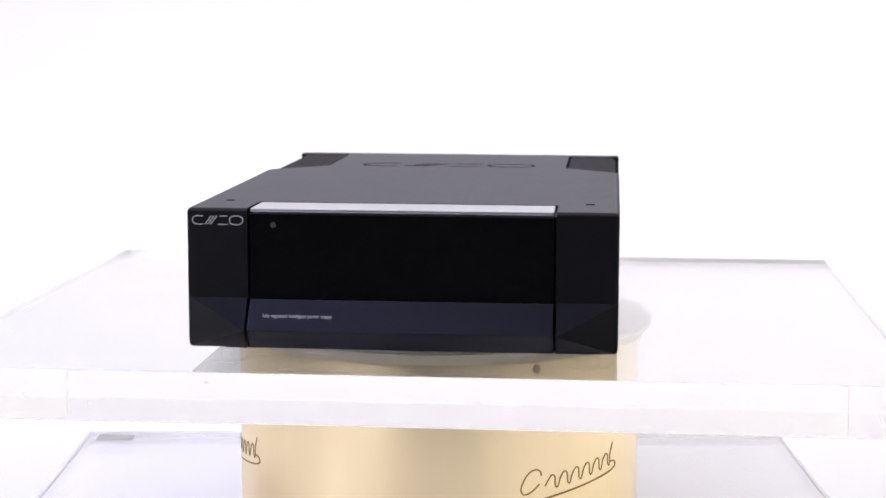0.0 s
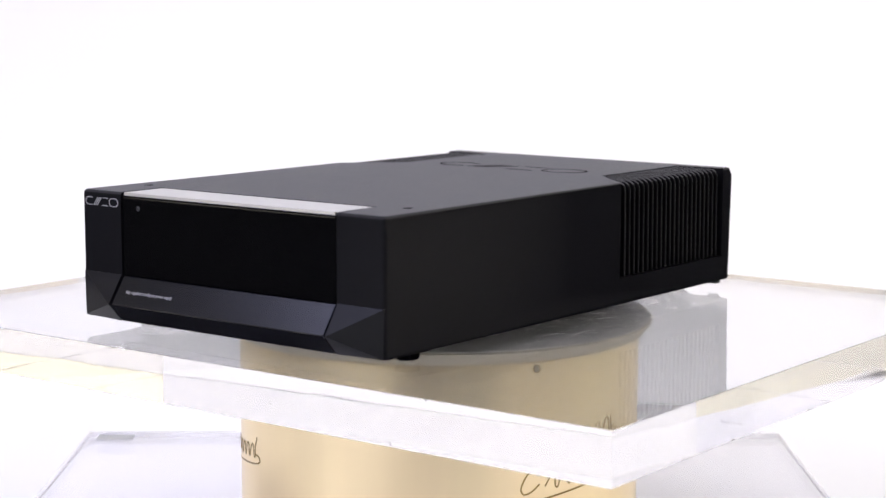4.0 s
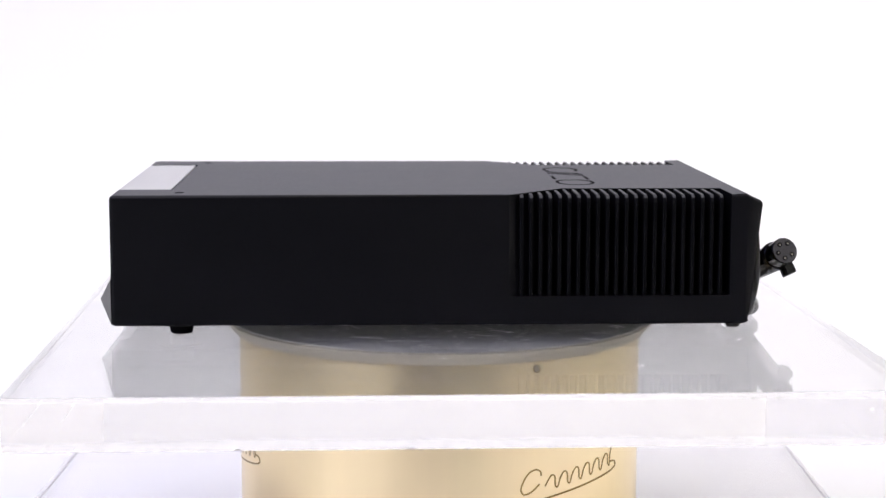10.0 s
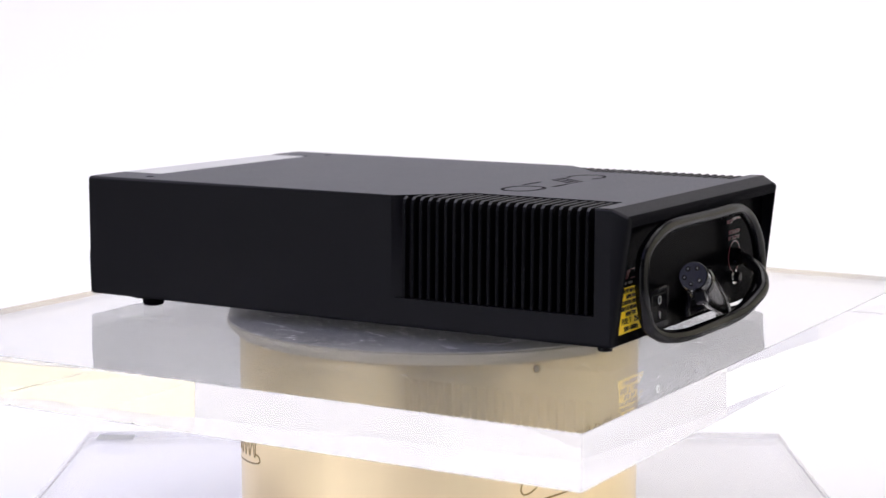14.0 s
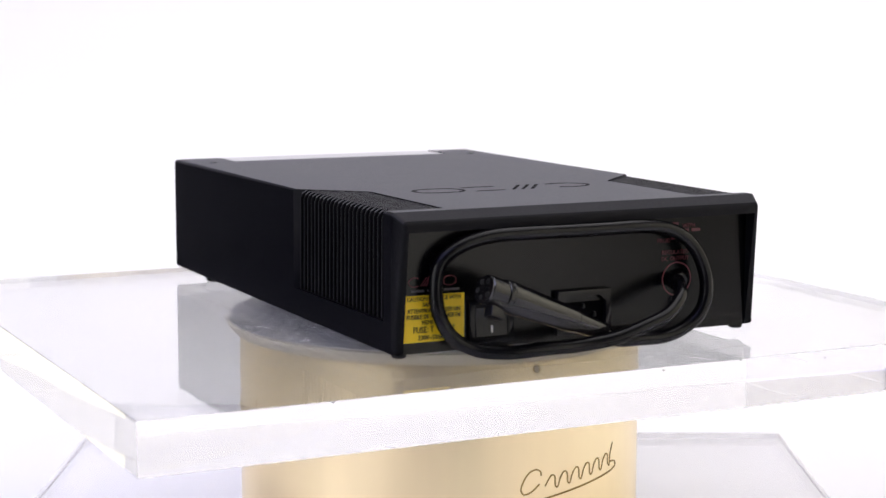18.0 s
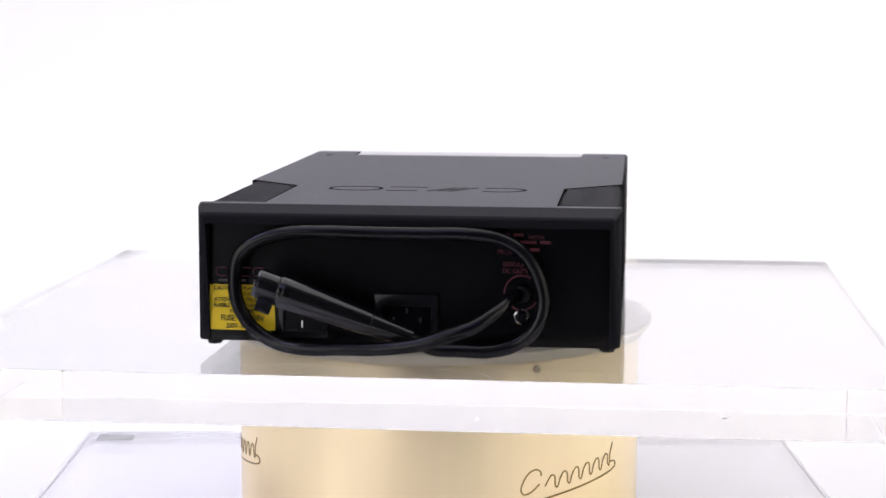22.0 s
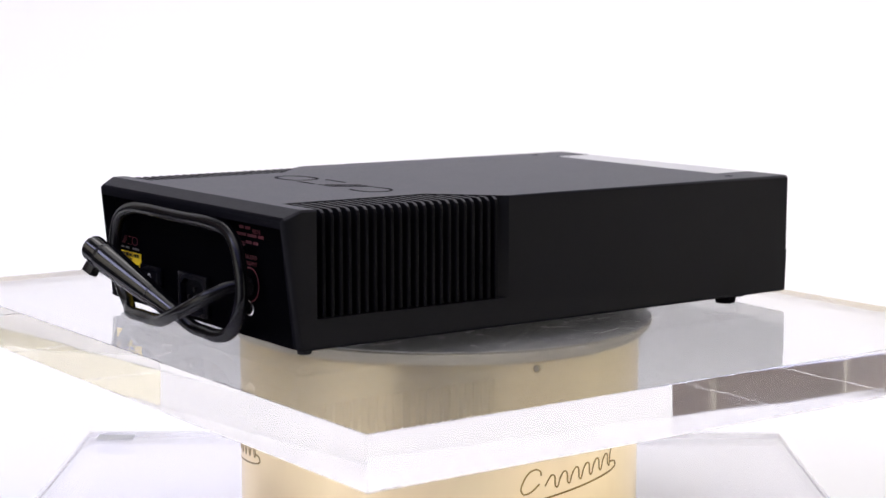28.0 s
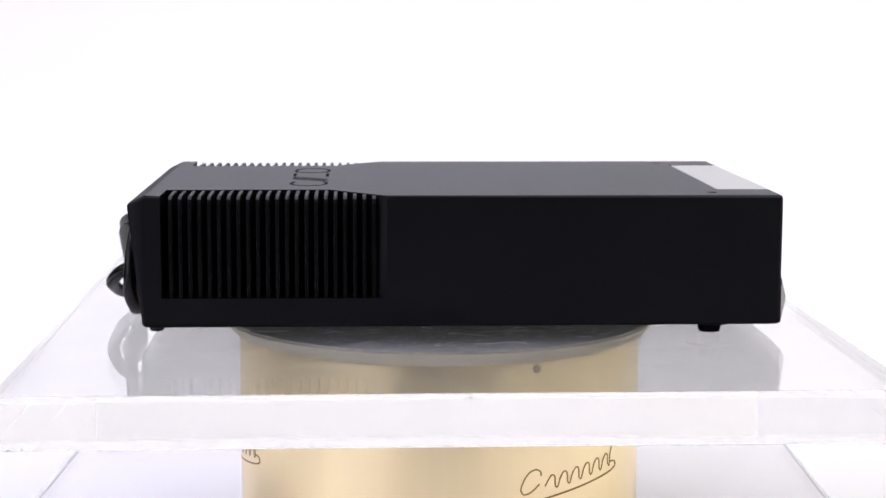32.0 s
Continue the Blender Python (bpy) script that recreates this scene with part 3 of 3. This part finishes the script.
part("outlet_ring", tube(ring, 0.0004, closed=True, flat=(lambda p: Vector((0, 1, 0)), 0.0002)), M_RED, rear, "dark red printed ring")

# switch
sw = part("power_switch", cut(box(0.0405, 0.0660, RY, RY + 0.0022, 0.0122, 0.0342, 0.0006), [box(0.0440, 0.0630, RY + 0.0006, RY + 0.01, 0.0152, 0.0312)]), M_PLASTIC, rear, "black rocker switch", 25)
part("rocker", prism([(RY + 0.0007, 0.0156), (RY + 0.0030, 0.0156), (RY + 0.0020, 0.0232), (RY + 0.0026, 0.0308), (RY + 0.0007, 0.0308)], "x", 0.0444, 0.0626, 0.0004, 1), M_PLASTIC, sw)
circle = [Vector((0.0535 + 0.0016 * math.cos(a), RY + 0.0024, 0.0275 + 0.0020 * math.sin(a))) for a in [k * math.tau / 24 for k in range(24)]]
part("off_mark", tube(circle, 0.0003, closed=True, flat=(lambda p: Vector((0, 1, 0)), 0.0003)), M_WHITE_INK, sw, "white circle mark")
part("on_mark", box(0.0531, 0.0539, RY + 0.0020, RY + 0.0030, 0.0177, 0.0212), M_WHITE_INK, sw, "white bar mark")

# mains inlet
inlet = part("mains_inlet", cut(box(-0.0160, 0.0165, RY, RY + 0.0038, 0.0130, 0.0360, 0.0008),
                               [prism([(-0.0125, 0.0165), (0.0125, 0.0165), (0.0125, 0.0295), (0.0085, 0.0328), (-0.0085, 0.0328), (-0.0125, 0.0295)], "y", RY + 0.0004, RY + 0.01)]),
             M_PLASTIC, rear, "black three-pin mains inlet", 25)
# near-black plate paints the shade inside the inlet opening
part("inlet_shade", box(-0.0122, 0.0122, RY + 0.00042, RY + 0.0006, 0.0168, 0.0293), M_ENGRAVED, inlet)
for x, z in ((0.0, 0.0272), (-0.0068, 0.0225), (0.0068, 0.0225)):
    part("pin", box(x - 0.0006, x + 0.0006, RY + 0.0005, RY + 0.0026, z - 0.0013, z + 0.0013, 0.0003, 1), M_PIN, inlet, "dull metal pin")

stud = part("earth_stud", cylinder((-0.0582, RY, 0.0252), (-0.0582, RY + 0.0042, 0.0252), 0.0034, 0.0028, seg=24, bev=0.0006), M_RUBBER, rear, "small dark stud")
rim = [Vector((-0.0582 + 0.0036 * math.cos(k * math.tau / 28), RY + 0.0006, 0.0252 + 0.0036 * math.sin(k * math.tau / 28))) for k in range(28)]
part("stud_rim", tube(rim, 0.0006, 8, closed=True), M_CHROME, stud, "thin bright metal rim")
part("panel_screw", cylinder((-0.0160, RY, 0.0690), (-0.0160, RY + 0.0010, 0.0690), 0.0012, seg=14), M_CHROME, rear, "tiny steel screw")
part("grommet", cylinder((-0.0582, RY, 0.0370), (-0.0577, RY + 0.0050, 0.0367), 0.0058, 0.0046, seg=28, bev=0.0008), M_RUBBER, rear, "rubber grommet")

# the captive lead, coiled and hooked through itself, with its plug
lead = [(-0.0580, 0.1625, 0.0372), (-0.0533, 0.1712, 0.0365), (-0.0476, 0.1817, 0.0314), (-0.0361, 0.1882, 0.0242), (-0.0217, 0.1887, 0.0189), (-0.0063, 0.1867, 0.0138), (0.0116, 0.1829, 0.0110),
        (0.0310, 0.1810, 0.0103), (0.0498, 0.1780, 0.0093), (0.0655, 0.1719, 0.0108), (0.0778, 0.1695, 0.0178), (0.0853, 0.1698, 0.0296), (0.0871, 0.1695, 0.0432), (0.0843, 0.1693, 0.0554),
        (0.0740, 0.1703, 0.0633), (0.0581, 0.1710, 0.0674), (0.0378, 0.1717, 0.0681), (0.0150, 0.1714, 0.0679), (-0.0081, 0.1716, 0.0679), (-0.0294, 0.1716, 0.0680), (-0.0469, 0.1703, 0.0657),
        (-0.0591, 0.1714, 0.0589), (-0.0667, 0.1728, 0.0472), (-0.0694, 0.1737, 0.0336), (-0.0657, 0.1745, 0.0217), (-0.0561, 0.1734, 0.0131), (-0.0431, 0.1736, 0.0093), (-0.0289, 0.1729, 0.0092),
        (-0.0145, 0.1731, 0.0098), (-0.0037, 0.1774, 0.0160), (0.0022, 0.1786, 0.0183)]
part("lead", tube(smooth_line(lead, 8), 0.0036, 20), M_RUBBER, unit, "thick black rubber lead")
HEAD, NECK, TAIL = Vector((0.0722, 0.1908, 0.0450)), Vector((0.0157, 0.1812, 0.0236)), Vector((-0.0037, 0.1774, 0.0160))
ax = (HEAD - NECK).normalized()
body_end = NECK + ax * 0.0470
plug = part("plug", cylinder(NECK, body_end, 0.0063, 0.0085, seg=48, bev=0.0007), M_PLUG, unit, "black multi-pin plug on the lead")
part("plug_shell", cylinder(body_end + ax * 0.0022, HEAD - ax * 0.0012, 0.0075, 0.0076, seg=48, bev=0.0006), M_PLUG, plug, "black plug head")
part("collar_ring", cylinder(body_end - ax * 0.0004, body_end + ax * 0.0024, 0.0085, 0.0079, seg=48, bev=0.0005), M_PLUG, plug, "raised ring behind the head")
part("strain_relief", cylinder(TAIL, NECK + ax * 0.0004, 0.0047, 0.0060, seg=40), M_PLUG, plug)
face = part("plug_face", cylinder(HEAD - ax * 0.0016, HEAD - ax * 0.0006, 0.0070, seg=36), M_FACE, plug, "steel socket face with dark holes")
pa = ax.orthogonal().normalized()
pb = ax.cross(pa)
for k in range(5):
    a = radians(20 + k * 66)
    c = HEAD + (pa * math.cos(a) + pb * math.sin(a)) * 0.0044
    part("socket_hole", cylinder(c - ax * 0.0008, c - ax * 0.0003, 0.0013, seg=14), M_DARK, plug)
    part("socket", cylinder(c - ax * 0.0005, c - ax * 0.0001, 0.0005, seg=10), M_CHROME, plug, "small metal contact")
down = (Vector((0, 0.35, -1)) - ax * Vector((0, 0.35, -1)).dot(ax)).normalized()
lt = body_end + ax * 0.006 + down * 0.0102
b = bmesh.new()
bmesh.ops.create_cube(b, size=1.0)
bevel(b, 0.08, 2)
bmesh.ops.transform(b, matrix=Matrix.Translation(lt) @ Matrix((ax, down, ax.cross(down))).transposed().to_4x4() @ Matrix.Diagonal((0.008, 0.006, 0.006, 1)), verts=b.verts)
part("latch", b, M_PLASTIC, plug, "black release latch")

# ---------- movement ----------
def motions():
    times = [float(k) for k in range(33)]
    walk(unit, [(t, pose(0, 0, 0, 0, 0, math.degrees(turn_at(t))) @ pose(UNIT_X, 0, UNIT_Z)) for t in times])
    walk(plate, [(t, pose(0, 0, 0, 0, 0, math.degrees(turn_at(t))) @ pose(0.0016, 0.0024, 0, 0, 0, 0.3)) for t in times])
    walk(platter, [(t, pose(0, 0, 0, 0, 0, math.degrees(turn_at(t)))) for t in times])


motions()
